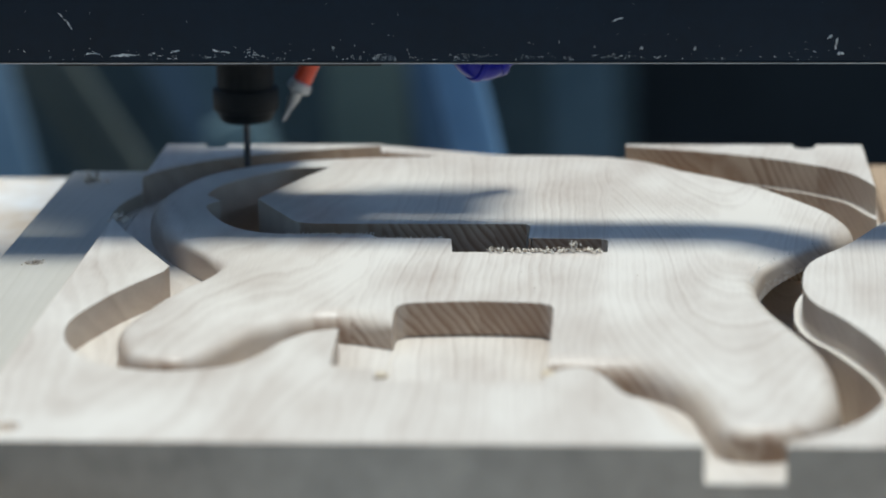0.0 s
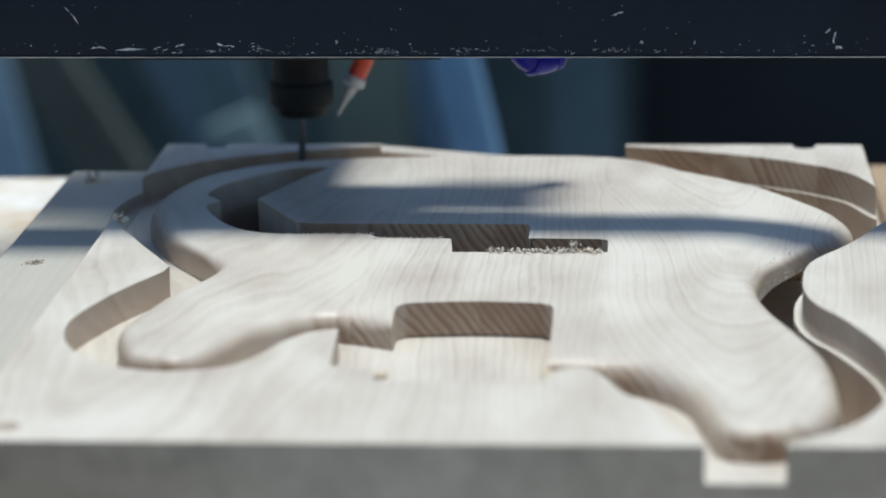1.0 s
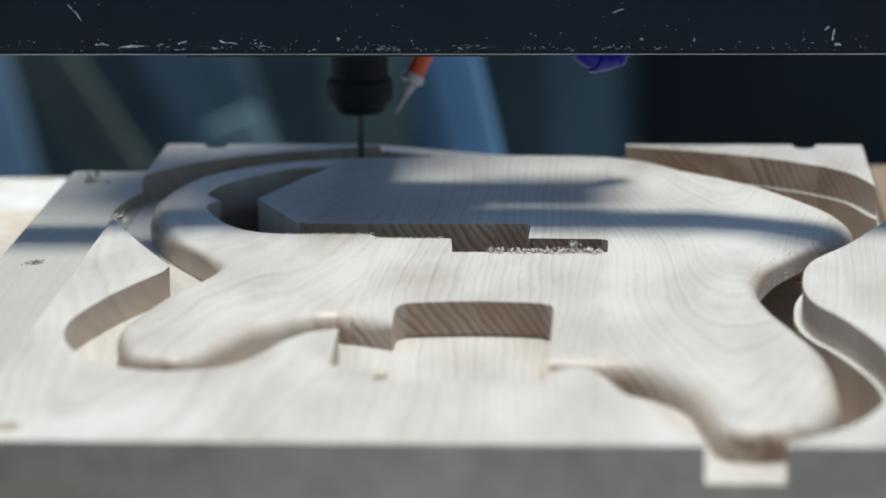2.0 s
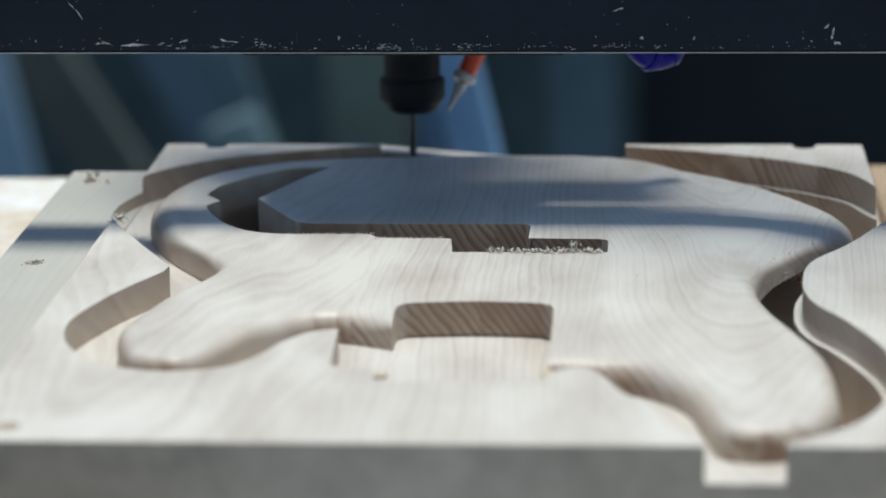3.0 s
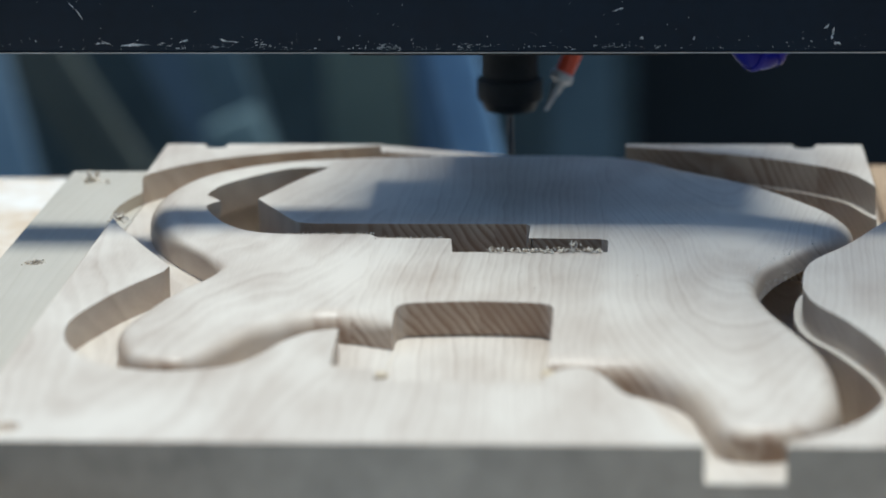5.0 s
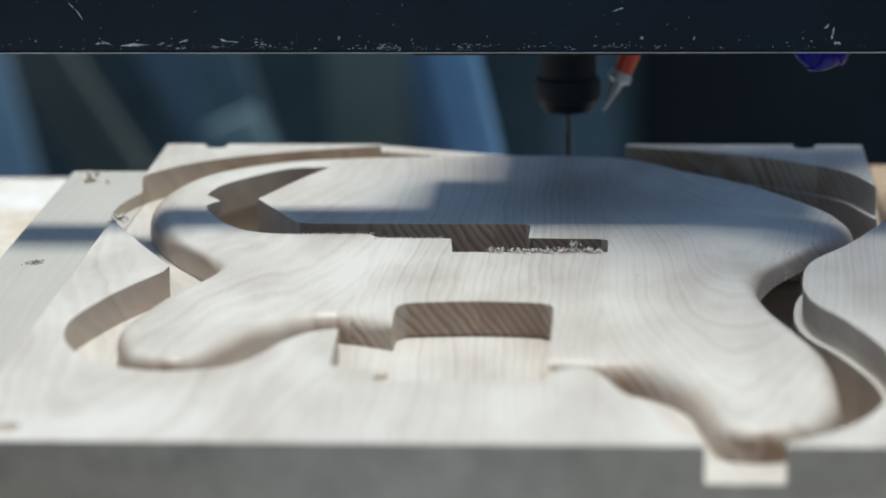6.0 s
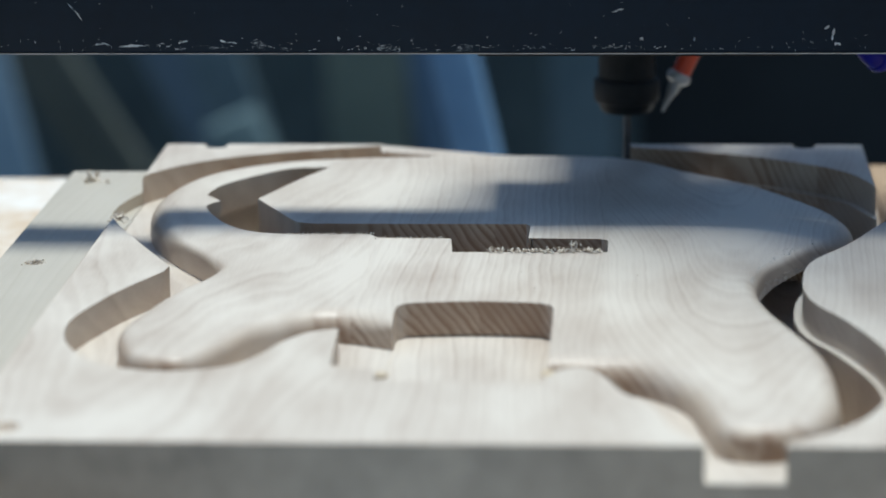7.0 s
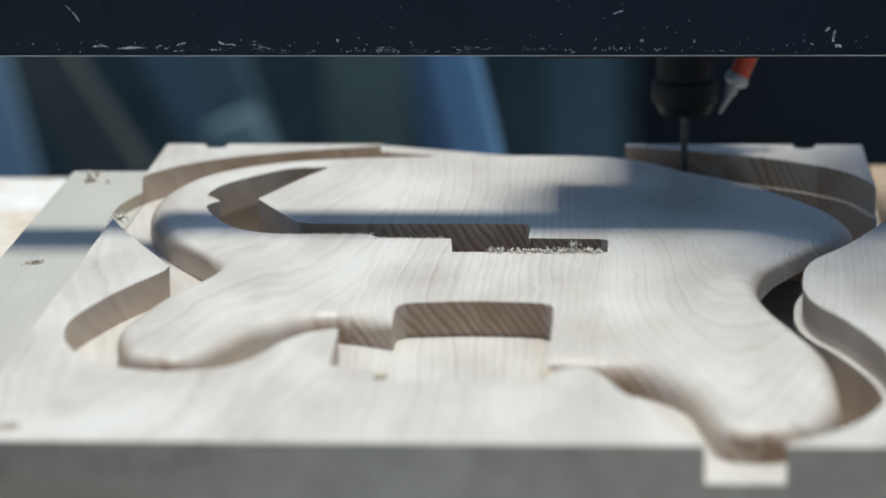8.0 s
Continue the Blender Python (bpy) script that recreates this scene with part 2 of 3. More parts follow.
# ---------------- plan of the workpiece (mm) ----------------
FLOOR_Z, DEEP_Z = -0.014, -0.043
BODY = [(-80, 1512), (-48, 1512), (-16, 1508), (5, 1495), (22, 1475), (47, 1453), (73, 1426), (89, 1407), (94, 1386), (86, 1362), (67, 1330), (51.5, 1294),
        (46, 1258), (51, 1220), (60, 1186), (69, 1150), (71, 1115), (69, 1081), (60, 1057), (43, 1047), (27, 1051), (21, 1074),
        (16, 1101), (8, 1117), (-6, 1130), (-37, 1133), (-39.5, 1104), (-99.5, 1104), (-99.5, 1191), (-124, 1202), (-142, 1194), (-155, 1177), (-164, 1155),
        (-177, 1134), (-196, 1138), (-205, 1156), (-209, 1180), (-205, 1215), (-196, 1245), (-186, 1268), (-184, 1284), (-194, 1304), (-213, 1338),
        (-226, 1372), (-231, 1410), (-223, 1449), (-209, 1473), (-182, 1494), (-150, 1504), (-115, 1509)]
MOAT = [(-134, 1545), (-134, 1526), (-158, 1518), (-184, 1508), (-208, 1495), (-228, 1477), (-243, 1452), (-250, 1420), (-248, 1385), (-238, 1352),
        (-221, 1313), (-203, 1274), (-204, 1265), (-219, 1227), (-229, 1185), (-226, 1155), (-213, 1128), (-198, 1116), (-178, 1112), (-158, 1119),
        (-148, 1134), (-140, 1156), (-131, 1169), (-121, 1174), (-119, 1121), (-96, 1112), (-38, 1112), (-24, 1120), (-15, 1106), (-9, 1088),
        (2, 1070), (9, 1042), (20, 1026), (20, 1000), (48, 1000), (48, 1026), (70, 1046), (82, 1068), (91, 1104), (90.5, 1145)]
MOAT2 = [(79, 1188), (67, 1218), (64, 1246), (69, 1284), (87, 1318), (100, 1348), (113, 1380), (113, 1415), (106, 1436), (95, 1465),
         (70, 1489), (43, 1505), (15, 1516), (-11, 1525), (-11, 1545)]
N1 = len(MOAT)
MOAT_LOOP = smooth_loop(MOAT + MOAT2, 2.0, sharp=(0, 1, 11, 12, 23, 24, 25, 26, 32, 33, 34, 35, N1 + 13, N1 + 14))
BODY_LOOP = smooth_loop(BODY, 2.0, sharp=(25, 26, 27, 28))
CAVITY = [(-206, 1412), (-202, 1432), (-190, 1452), (-173, 1471), (-154, 1474), (-164, 1452), (-181, 1404), (-158, 1358), (-150, 1354), (-54, 1354),
          (-52, 1350), (-52, 1327), (-20, 1326), (-17, 1323), (-17, 1302), (-84, 1301), (-86, 1326), (-118, 1327), (-123, 1334), (-161, 1334),
          (-178, 1340), (-192, 1358), (-203, 1388), (-198, 1400)]
CAVITY_LOOP = smooth_loop(CAVITY, 2.0, sharp=(0, 4, 6, 8, 9, 10, 11, 12, 13, 14, 15, 16, 17, 18, 23))
POCKET_LOOP = smooth_loop([(-101, 1100), (-37.5, 1100), (-37.5, 1207), (-42, 1214), (-68, 1217), (-97, 1214), (-101, 1208)], 3.0, sharp=(0, 1))


def inset(loop, d):
    """The loop moved inwards by d metres (a counter-clockwise or clockwise loop alike)."""
    P = np.array([(p[0], p[1]) for p in loop])
    area = np.sum(P[:, 0] * np.roll(P[:, 1], -1) - P[:, 1] * np.roll(P[:, 0], -1))
    tg = np.roll(P, -2, 0) - np.roll(P, 2, 0)
    tg /= np.linalg.norm(tg, axis=1)[:, None] + 1e-9
    nm = np.stack([-tg[:, 1], tg[:, 0]], 1) * (1 if area > 0 else -1)
    return P + nm * d


def distance_to(loop, pts):
    P = np.array([(p[0], p[1]) for p in loop])
    Q = np.roll(P, -1, 0)
    best = np.full(len(pts), 9.0)
    for a, b in zip(P, Q):
        ab = b - a
        t = np.clip(((pts - a) @ ab) / (ab @ ab + 1e-12), 0, 1)
        best = np.minimum(best, np.linalg.norm(pts - a - t[:, None] * ab, axis=1))
    return best


def inside(loop, pts):
    P = np.array([(p[0], p[1]) for p in loop])
    hit = np.zeros(len(pts), bool)
    for a, b in zip(P, np.roll(P, -1, 0)):
        c = (a[1] > pts[:, 1]) != (b[1] > pts[:, 1])
        x = a[0] + (pts[:, 1] - a[1]) / (b[1] - a[1] + 1e-15) * (b[0] - a[0])
        hit ^= c & (pts[:, 0] < x)
    return hit


def body_height(pts):
    """Height of the carved top over the plan: flat, rounded over at the rim, widest at the horns."""
    d = distance_to(BODY_LOOP, pts)
    y = pts[:, 1]
    horn = np.clip((1.30 - y) / 0.06, 0, 1)
    r = 0.0092 - 0.0036 * np.clip((1.21 - y) / 0.03, 0, 1) * (pts[:, 0] < -0.06) - 0.0030 * np.clip((1.085 - y) / 0.03, 0, 1)
    # the waist is cut steeper: a tight round with a chamfer below it
    waist = np.exp(-(((pts[:, 0] - 0.065) / 0.035) ** 2 + ((y - 1.312) / 0.050) ** 2))
    upper = np.exp(-(((pts[:, 0] + 0.196) / 0.026) ** 2 + ((y - 1.312) / 0.045) ** 2))
    steep = np.clip((waist + 0.8 * upper) * 1.4, 0, 1)
    r = r - 0.0064 * steep
    k = np.clip(1 - d / r, 0, 1)
    fall = r * (1 - np.sqrt(np.maximum(1 - k * k, 0)))
    # a slow crown over the rim, broad at the horns
    w = 0.016 + 0.020 * horn
    # the belly scoop at the waist
    w = w + 0.036 * waist
    fall = fall + 0.0048 * waist * np.clip(1 - d / w, 0, 1) ** 1.5
    fall = fall + 0.0014 * np.clip(1 - d / w, 0, 1) ** 2
    # the broad slope of the arm contour towards the side
    side = np.clip((pts[:, 0] - 0.018) / 0.070, 0, 1) ** 1.3
    fall = fall + 0.0066 * side * np.exp(-(((y - 1.388) / 0.050) ** 2))
    # the heel edge round the neck pocket stays square
    heel = np.clip(1 - np.maximum(np.abs(pts[:, 0] + 0.080) - 0.026, 0) / 0.012, 0, 1) * np.clip(1 - np.maximum(np.abs(y - 1.15) - 0.03, 0) / 0.02, 0, 1)
    return -fall * (1 - 0.75 * heel)


def guitar_body_bm():
    from mathutils.geometry import delaunay_2d_cdt
    ring = [Vector((p[0], p[1])) for p in BODY_LOOP]
    n = len(ring)
    pts = list(ring)
    for d in (0.0003, 0.0009, 0.0019, 0.0031):
        q = inset(BODY_LOOP, d)
        pts += [Vector(p) for p in q[distance_to(BODY_LOOP, q) > d * 0.9]]
    g = 0.0028
    X, Y = np.meshgrid(np.arange(-0.235, 0.10, g), np.arange(1.03, 1.545, g))
    G = np.stack([X.ravel() + (np.round(Y.ravel() / g) % 2) * g / 2, Y.ravel()], 1)
    G = G[inside(BODY_LOOP, G)]
    G = G[distance_to(BODY_LOOP, G) > 0.0045]
    pts += [Vector(p) for p in G]
    vs, es, fs, *_ = delaunay_2d_cdt(pts, [(i, (i + 1) % n) for i in range(n)], [list(range(n))], 1, 1e-7)
    A = np.array([(v[0], v[1]) for v in vs])
    H = body_height(A)
    bm = bmesh.new()
    bv = [bm.verts.new((a[0], a[1], h)) for a, h in zip(A, H)]
    for f in fs:
        try:
            bm.faces.new([bv[i] for i in f])
        except ValueError:
            pass
    bmesh.ops.recalc_face_normals(bm, faces=bm.faces[:])
    rim = [e for e in bm.edges if e.is_boundary]
    ex = bmesh.ops.extrude_edge_only(bm, edges=rim)["geom"]
    low = [v for v in ex if isinstance(v, bmesh.types.BMVert)]
    for v in low:
        v.co.z = -0.04
    bmesh.ops.contextual_create(bm, geom=[e for e in bm.edges if e.is_boundary])
    bmesh.ops.recalc_face_normals(bm, faces=bm.faces[:])
    return bm


def cylinder_bm(x, y, r, z0, z1, n=24):
    return lathe_bm([(r, z0), (r, z1)], Matrix.Translation((x, y, 0)), n)


# ---------------- ground and bench ----------------
ground = part("ground", box_bm(-30, 30, -20, 40, -1.05, -0.95), CONCRETE)
tagged(ground, "grey concrete workshop yard floor", "ground", kind="structure")


def workbench():
    e = new("machine_bench")
    tagged(e, "pale scuffed board bench of the milling machine on dark legs", "workbench")
    part("bench_top", box_bm(-0.62, 0.52, 0.80, 1.655, -0.070, -0.045, 0.002), BENCH, e)
    part("frame", box_bm(-0.58, 0.48, 0.84, 1.62, -0.13, -0.070, 0.003), NAVY, e, "dark navy steel frame")
    for x in (-0.54, 0.44):
        for y in (0.88, 1.58):
            part("leg", box_bm(x - 0.03, x + 0.03, y - 0.03, y + 0.03, -0.95, -0.13, 0.003), NAVY, e)
    return e


workbench()


# ---------------- the workpiece ----------------
def deep_loop():
    """The deeper second pass along the far side and waist, a narrow ledge inside the first."""
    q = inset(MOAT_LOOP, 0.0034)
    keep = [p for p in q if p[0] > 0.048 and p[1] > 1.045 and p[1] < 1.50]
    keep.sort(key=lambda p: p[1])
    return [(0.044, 1.06)] + [tuple(p) for p in keep] + [(0.030, 1.50), (0.030, 1.36), (-0.008, 1.345), (-0.008, 1.19), (0.044, 1.17)]


def blank():
    e = new("guitar_blank")
    tagged(e, "pale ash blank with a bass guitar body carved out of it", "guitar body")
    cuts = [prism_bm(MOAT_LOOP, FLOOR_Z, 0.02), prism_bm(deep_loop(), DEEP_Z, -0.006), prism_bm(POCKET_LOOP, -0.0147, 0.02), prism_bm(CAVITY_LOOP, -0.034, 0.02)]
    cuts += [cylinder_bm(x / 1000, y / 1000, 0.0058, -0.02, 0.02) for x, y in ((-217, 1530), (-217, 1525), (78, 1530), (78, 1525))]
    cuts += [lathe_bm([(0.0035, -0.0035), (0.0052, -0.0010), (0.0064, 0.001)], Matrix.Translation((-0.226, 1.039, 0)), 24)]
    slab = carve(box_bm(-0.243, 0.107, 1.023, 1.530, -0.045, 0.0, 0.0007, 1), cuts, "stock", PALE)
    part("stock", slab, PALE, e, "uncut rim of pale ash with routed edges")
    me = carve(guitar_body_bm(), [prism_bm(CAVITY_LOOP, -0.036, 0.02), prism_bm(POCKET_LOOP, -0.0150, 0.02), prism_bm([(-0.010, 1.19), (0.12, 1.19), (0.12, 1.345), (-0.010, 1.345)], -0.06, -0.0158), prism_bm([(0.040, 1.344), (0.12, 1.344), (0.12, 1.410), (0.040, 1.410)], -0.06, -0.0215)], "carved_body", PALE, 40)
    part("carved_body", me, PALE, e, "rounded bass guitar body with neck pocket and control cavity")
    rng = random.Random(2)
    for x, y in ((-0.0985, 1.1085), (-0.0365, 1.1125)):
        loop = [(x + rng.uniform(0.0016, 0.0028) * math.cos(a), y + rng.uniform(0.0022, 0.0040) * math.sin(a)) for a in (2 * math.pi * i / 12 for i in range(12))]
        part("scorch_mark", prism_bm(loop, -0.001, 0.00012), SCORCH, e, "tan scorch left by the cutter")
    # thin added skin over the sawn end, its shade put into the colour
    notch = carve(box_bm(-0.2425, 0.1065, 1.0225, 1.0235, -0.0448, -0.0004), [prism_bm(MOAT_LOOP, FLOOR_Z, 0.02)], "end_shade", END_SHADE)
    part("end_shade", notch, END_SHADE, e, "grey painted shade on sawn end of the blank")
    return e


blank()


def tan_bench_board():
    # added board for the tan right side of the bench top
    return tagged(part("tan_bench_board", box_bm(0.118, 0.40, 1.20, 1.640, -0.045, -0.034, 0.001), TAN), "tan board laid over the right side of the bench", "wooden board")


tan_bench_board()


def offcut():
    """A low wedge of the same wood lying behind the blank."""
    bm = box_bm(-0.1385, -0.055, 1.5310, 1.548, -0.045, -0.004, 0.0)
    for v in bm.verts:
        if v.co.z > -0.02:
            v.co.z = -0.0044 - (v.co.x + 0.1335) * 0.086
    bmesh.ops.bevel(bm, geom=bm.edges[:], offset=0.0008, segments=2, affect="EDGES")
    return tagged(part("wood_offcut", bm, PALE), "pale wedge-shaped wood offcut behind the blank", "offcut")


offcut()


def side_board():
    cuts = [prism_bm(MOAT_LOOP, FLOOR_Z, 0.02), cylinder_bm(-0.269, 1.311, 0.0042, -0.0105, 0.02)]
    me = carve(box_bm(-0.286, -0.2434, 0.98, 1.501, -0.045, -0.008, 0.0006, 1), cuts, "side_board", SIDE)
    return tagged(part("side_board", me, SIDE), "pale planed clamping board with a screw hole beside the blank", "wooden board")


side_board()


# ---------------- gantry beam ----------------
def gantry():
    e = new("gantry_beam")
    tagged(e, "dark navy gantry beam with chipped paint along its edge", "machine beam")
    y0, y1, z0, z1 = 1.353, 1.376, 0.0783, 0.162
    part("beam", box_bm(-0.48, 0.38, y0, y1, z0, z1, 0.0008), NAVY, e)
    part("edge_strip", box_bm(-0.48, 0.38, y0 - 0.0004, y0 + 0.004, z0 - 0.00055, z0 - 0.0001), STEEL, e, "thin bright metal edge")
    part("linear_rail", box_bm(-0.46, 0.36, y1, 1.3915, 0.098, 0.130, 0.0015), BLACK, e, "black linear rail behind the beam")
    for x in (-0.50, 0.38):
        part("upright", box_bm(x, x + 0.02, 1.28, 1.48, -0.045, 0.18, 0.002), NAVY, e)
    rng = random.Random(4)
    bm = bmesh.new()

    def chip(x, z, w, h, lean):
        n = 8
        vs = []
        for i in range(n):
            a = 2 * math.pi * i / n
            r = rng.uniform(0.3, 1.25)
            px, pz = w * r * math.cos(a), h * r * math.sin(a)
            vs.append((x + px * math.cos(lean) - pz * math.sin(lean), z + px * math.sin(lean) + pz * math.cos(lean)))
        f = [bm.verts.new((p[0], y0 - 0.00025, p[1])) for p in vs]
        b = [bm.verts.new((p[0], y0 + 0.0003, p[1])) for p in vs]
        bm.faces.new(f)
        for i in range(n):
            bm.faces.new((f[i], b[i], b[(i + 1) % n], f[(i + 1) % n]))

    nests = [(rng.gauss(-0.13, 0.07), z0 + 0.0012 + abs(rng.gauss(0, 0.0018)), rng.uniform(0.002, 0.008)) for _ in range(19)]
    for nx, nz, spread in nests:
        for _ in range(rng.randint(6, 16)):
            chip(rng.gauss(nx, spread), max(z0 + 0.0006, rng.gauss(nz, 0.0005)), rng.uniform(0.00010, 0.00035) * rng.choice((1, 1, 1, 2, 4)), rng.uniform(0.00006, 0.00016), rng.uniform(-0.35, 0.35))
    for i in range(90):
        chip(rng.uniform(-0.29, 0.11), z0 + 0.0010 + abs(rng.gauss(0, 0.0028)), rng.uniform(0.0001, 0.0006), rng.uniform(0.00006, 0.0002), rng.uniform(-1, 1))
    for i in range(40):
        chip(rng.uniform(-0.28, 0.10), z0 + rng.uniform(0.004, 0.026), rng.uniform(0.0001, 0.0005), 0.00009, rng.uniform(-1.5, 1.5))
    for x, z, w, h, lean in ((-0.2555, 0.0962, 0.0052, 0.00018, -0.85), (0.081, 0.0835, 0.0032, 0.0005, 1.45), (0.078, 0.0872, 0.0016, 0.0005, 0.6), (0.083, 0.0803, 0.0016, 0.0006, 0.0),
                             (0.0205, 0.0833, 0.0017, 0.00035, 1.3), (-0.003, 0.0828, 0.0012, 0.0006, -0.4), (-0.137, 0.0825, 0.0013, 0.0006, 1.4), (-0.228, 0.0797, 0.008, 0.0003, 0.03),
                             (-0.243, 0.0806, 0.004, 0.0003, -0.05), (-0.187, 0.0815, 0.004, 0.0003, -0.1), (-0.207, 0.0815, 0.003, 0.0003, 0.2), (-0.013, 0.0955, 0.003, 0.0002, 0.3)):
        for k in range(5):
            # a scratch is a broken row of flakes
            o = rng.uniform(-0.8, 0.8) * w
            chip(x * 0.996 + o * math.cos(lean), z0 + z - 0.0765 + o * math.sin(lean) + rng.gauss(0, 0.00018), w * rng.uniform(0.2, 0.5), h * rng.uniform(0.6, 1.3), lean + rng.uniform(-0.35, 0.35))
    bmesh.ops.recalc_face_normals(bm, faces=bm.faces[:])
    tagged(part("paint_chip", bm, CHIP, e, "bare flecks where paint is chipped"), kind="stuff")
    return e


GANTRY = gantry()


# ---------------- carriage with spindle, in its own space: cutter axis at x = y = 0 ----------------
def carriage():
    e = new("spindle_carriage")
    tagged(e, "black milling spindle carriage with thin cutter and air nozzle", "milling spindle")
    part("lower_plate", box_bm(-0.066, 0.079, -0.1385, -0.131, 0.0724, 0.0900, 0.0004), BLACK, e)
    part("slide_block", box_bm(-0.062, 0.074, -0.1240, -0.066, 0.0760, 0.300, 0.002), BLACK, e, "wide black slide block")
    motor = part("spindle_motor", lathe_bm([(0.026, 0.058), (0.033, 0.062), (0.033, 0.24), (0.028, 0.245)]), BLACK, e, "black cylindrical spindle motor")
    part("clamp", box_bm(-0.030, 0.034, -0.066, 0.030, 0.10, 0.15, 0.003), BLACK, e)
    # out of view; added so the shadow reaches the beam's without a gap
    part("upper_block", box_bm(-0.064, 0.072, -0.140, -0.086, 0.300, 0.345, 0.006), BLACK, e, "unseen black block above the beam, added for shade")
    part("spindle_nose", lathe_bm([(0.0140, 0.036), (0.0140, 0.060)]), BLACK, motor)
    part("collet_nut", lathe_bm([(0.0070, 0.0198), (0.0118, 0.0202), (0.0128, 0.0214), (0.0144, 0.0250), (0.0158, 0.0258), (0.0163, 0.0272), (0.0163, 0.0352), (0.0158, 0.0366), (0.0140, 0.0372)], n=24), BLACK, motor, "dark collet nut")
    part("cutter", lathe_bm([(0.0012, -0.011), (0.0017, -0.010), (0.0017, 0.019)], n=16), CARBIDE, motor, "slim grey carbide cutter")
    # air nozzle aimed at the cutter
    a, b = Vector((0.0392, 0.012, 0.0632)), Vector((0.0162, 0.006, 0.0162))
    d = (b - a).normalized()
    q = d.to_track_quat("Z", "Y").to_matrix().to_4x4()
    tube = part("air_tube", tube_bm([a - d * 0.008, a, a + d * 0.0295], 0.0047), RED, e, "orange-red plastic air tube")
    part("hose_fitting", lathe_bm([(0.0048, 0.0), (0.0058, 0.0008), (0.0060, 0.0042), (0.0044, 0.0052), (0.0030, 0.0062), (0.0028, 0.0105), (0.0019, 0.0120), (0.0013, 0.0165), (0.0007, 0.0215)],
                                  Matrix.Translation(a + d * 0.0285) @ q, 20), NICKEL, tube, "pale metal hose fitting and nozzle")
    # jointed coolant hose that dips in a bend beside the spindle
    c = Vector((0.1215, -0.072, 0.0740))
    side = Vector((math.cos(radians(40)), math.sin(radians(40)), 0))

    def bend(t):
        return c + side * (0.0140 * math.cos(t)) + Vector((0, 0, 0.0140 * math.sin(t)))

    hose = part("hose_bend", tube_bm([bend(radians(165 + 210 * i / 30)) for i in range(31)], 0.0064, 24), BLUE, e, "glossy blue hose bend")
    for deg in (205, 250, 297, 342):
        t = radians(deg)
        tg = side * (-math.sin(t)) + Vector((0, 0, math.cos(t)))
        qq = Matrix.Translation(bend(t)) @ tg.to_track_quat("Z", "Y").to_matrix().to_4x4()
        part("hose_ring", lathe_bm([(0.0060, -0.0022), (0.0072, -0.0018), (0.0076, 0.0), (0.0072, 0.0018), (0.0060, 0.0022)], qq, 24), BLUE, hose)
    # added unseen for their shade: a ribbed bow over the carriage, a swinging riser
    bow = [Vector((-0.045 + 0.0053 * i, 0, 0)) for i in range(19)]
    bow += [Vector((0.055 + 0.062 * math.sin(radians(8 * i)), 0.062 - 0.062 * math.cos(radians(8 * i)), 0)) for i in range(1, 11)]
    swing = part("shade_hose", tube_bm(bow, [(0.060 if i < 21 else 0.050) + 0.0018 * (-1) ** i for i in range(len(bow))], 28), BLACK, e, "unseen black ribbed tube added to shade the work")
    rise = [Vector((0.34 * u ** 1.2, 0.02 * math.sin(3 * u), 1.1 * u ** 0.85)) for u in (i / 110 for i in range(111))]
    riser = part("shade_riser", tube_bm(rise, [0.055 + 0.0018 * (-1) ** i for i in range(111)], 28), BLACK, e, "unseen black ribbed riser added for soft shade")
    # post that holds the added bow
    part("shade_hose_post", box_bm(0.022, 0.036, -0.010, 0.004, 0.236, 0.405, 0.002), BLACK, e)
    part("hose_arm", box_bm(0.070, 0.138, -0.117, -0.050, 0.172, 0.200, 0.008, 3), BLACK, e, "black arm that carries the blue hose")
    part("hose_bracket", box_bm(0.112, 0.126, -0.079, -0.065, 0.086, 0.176, 0.002), BLACK, e)
    return e, swing, riser


CARRIAGE, SHADE_HOSE, RISER = carriage()


# ---------------- what stands behind the machine ----------------
def panel(x, y, w, lean, mat, label, foot=-0.95, mid=-0.5, top=0.75):
    """An upright board on a foot on the ground that leans sideways by lean degrees; x is its middle at height mid."""
    e = new("workshop_panel")
    e.matrix_world = pose(x, y, foot)
    h = mid - foot
    bm = box_bm(-w / 2, w / 2, -0.02, 0.02, -h + 0.03, top, 0.006)
    bmesh.ops.transform(bm, matrix=pose(0, 0, h) @ pose(0, 0, 0, 0, lean, 0), verts=bm.verts[:])
    part("board", bm, mat, e)
    fx = -h * math.tan(radians(lean))
    part("foot", box_bm(fx - w / 2 - 0.03, fx + w / 2 + 0.03, -0.12, 0.12, 0.0, 0.05, 0.004), NAVY, e)
    return tagged(e, label, "panel", "panels behind the machine")


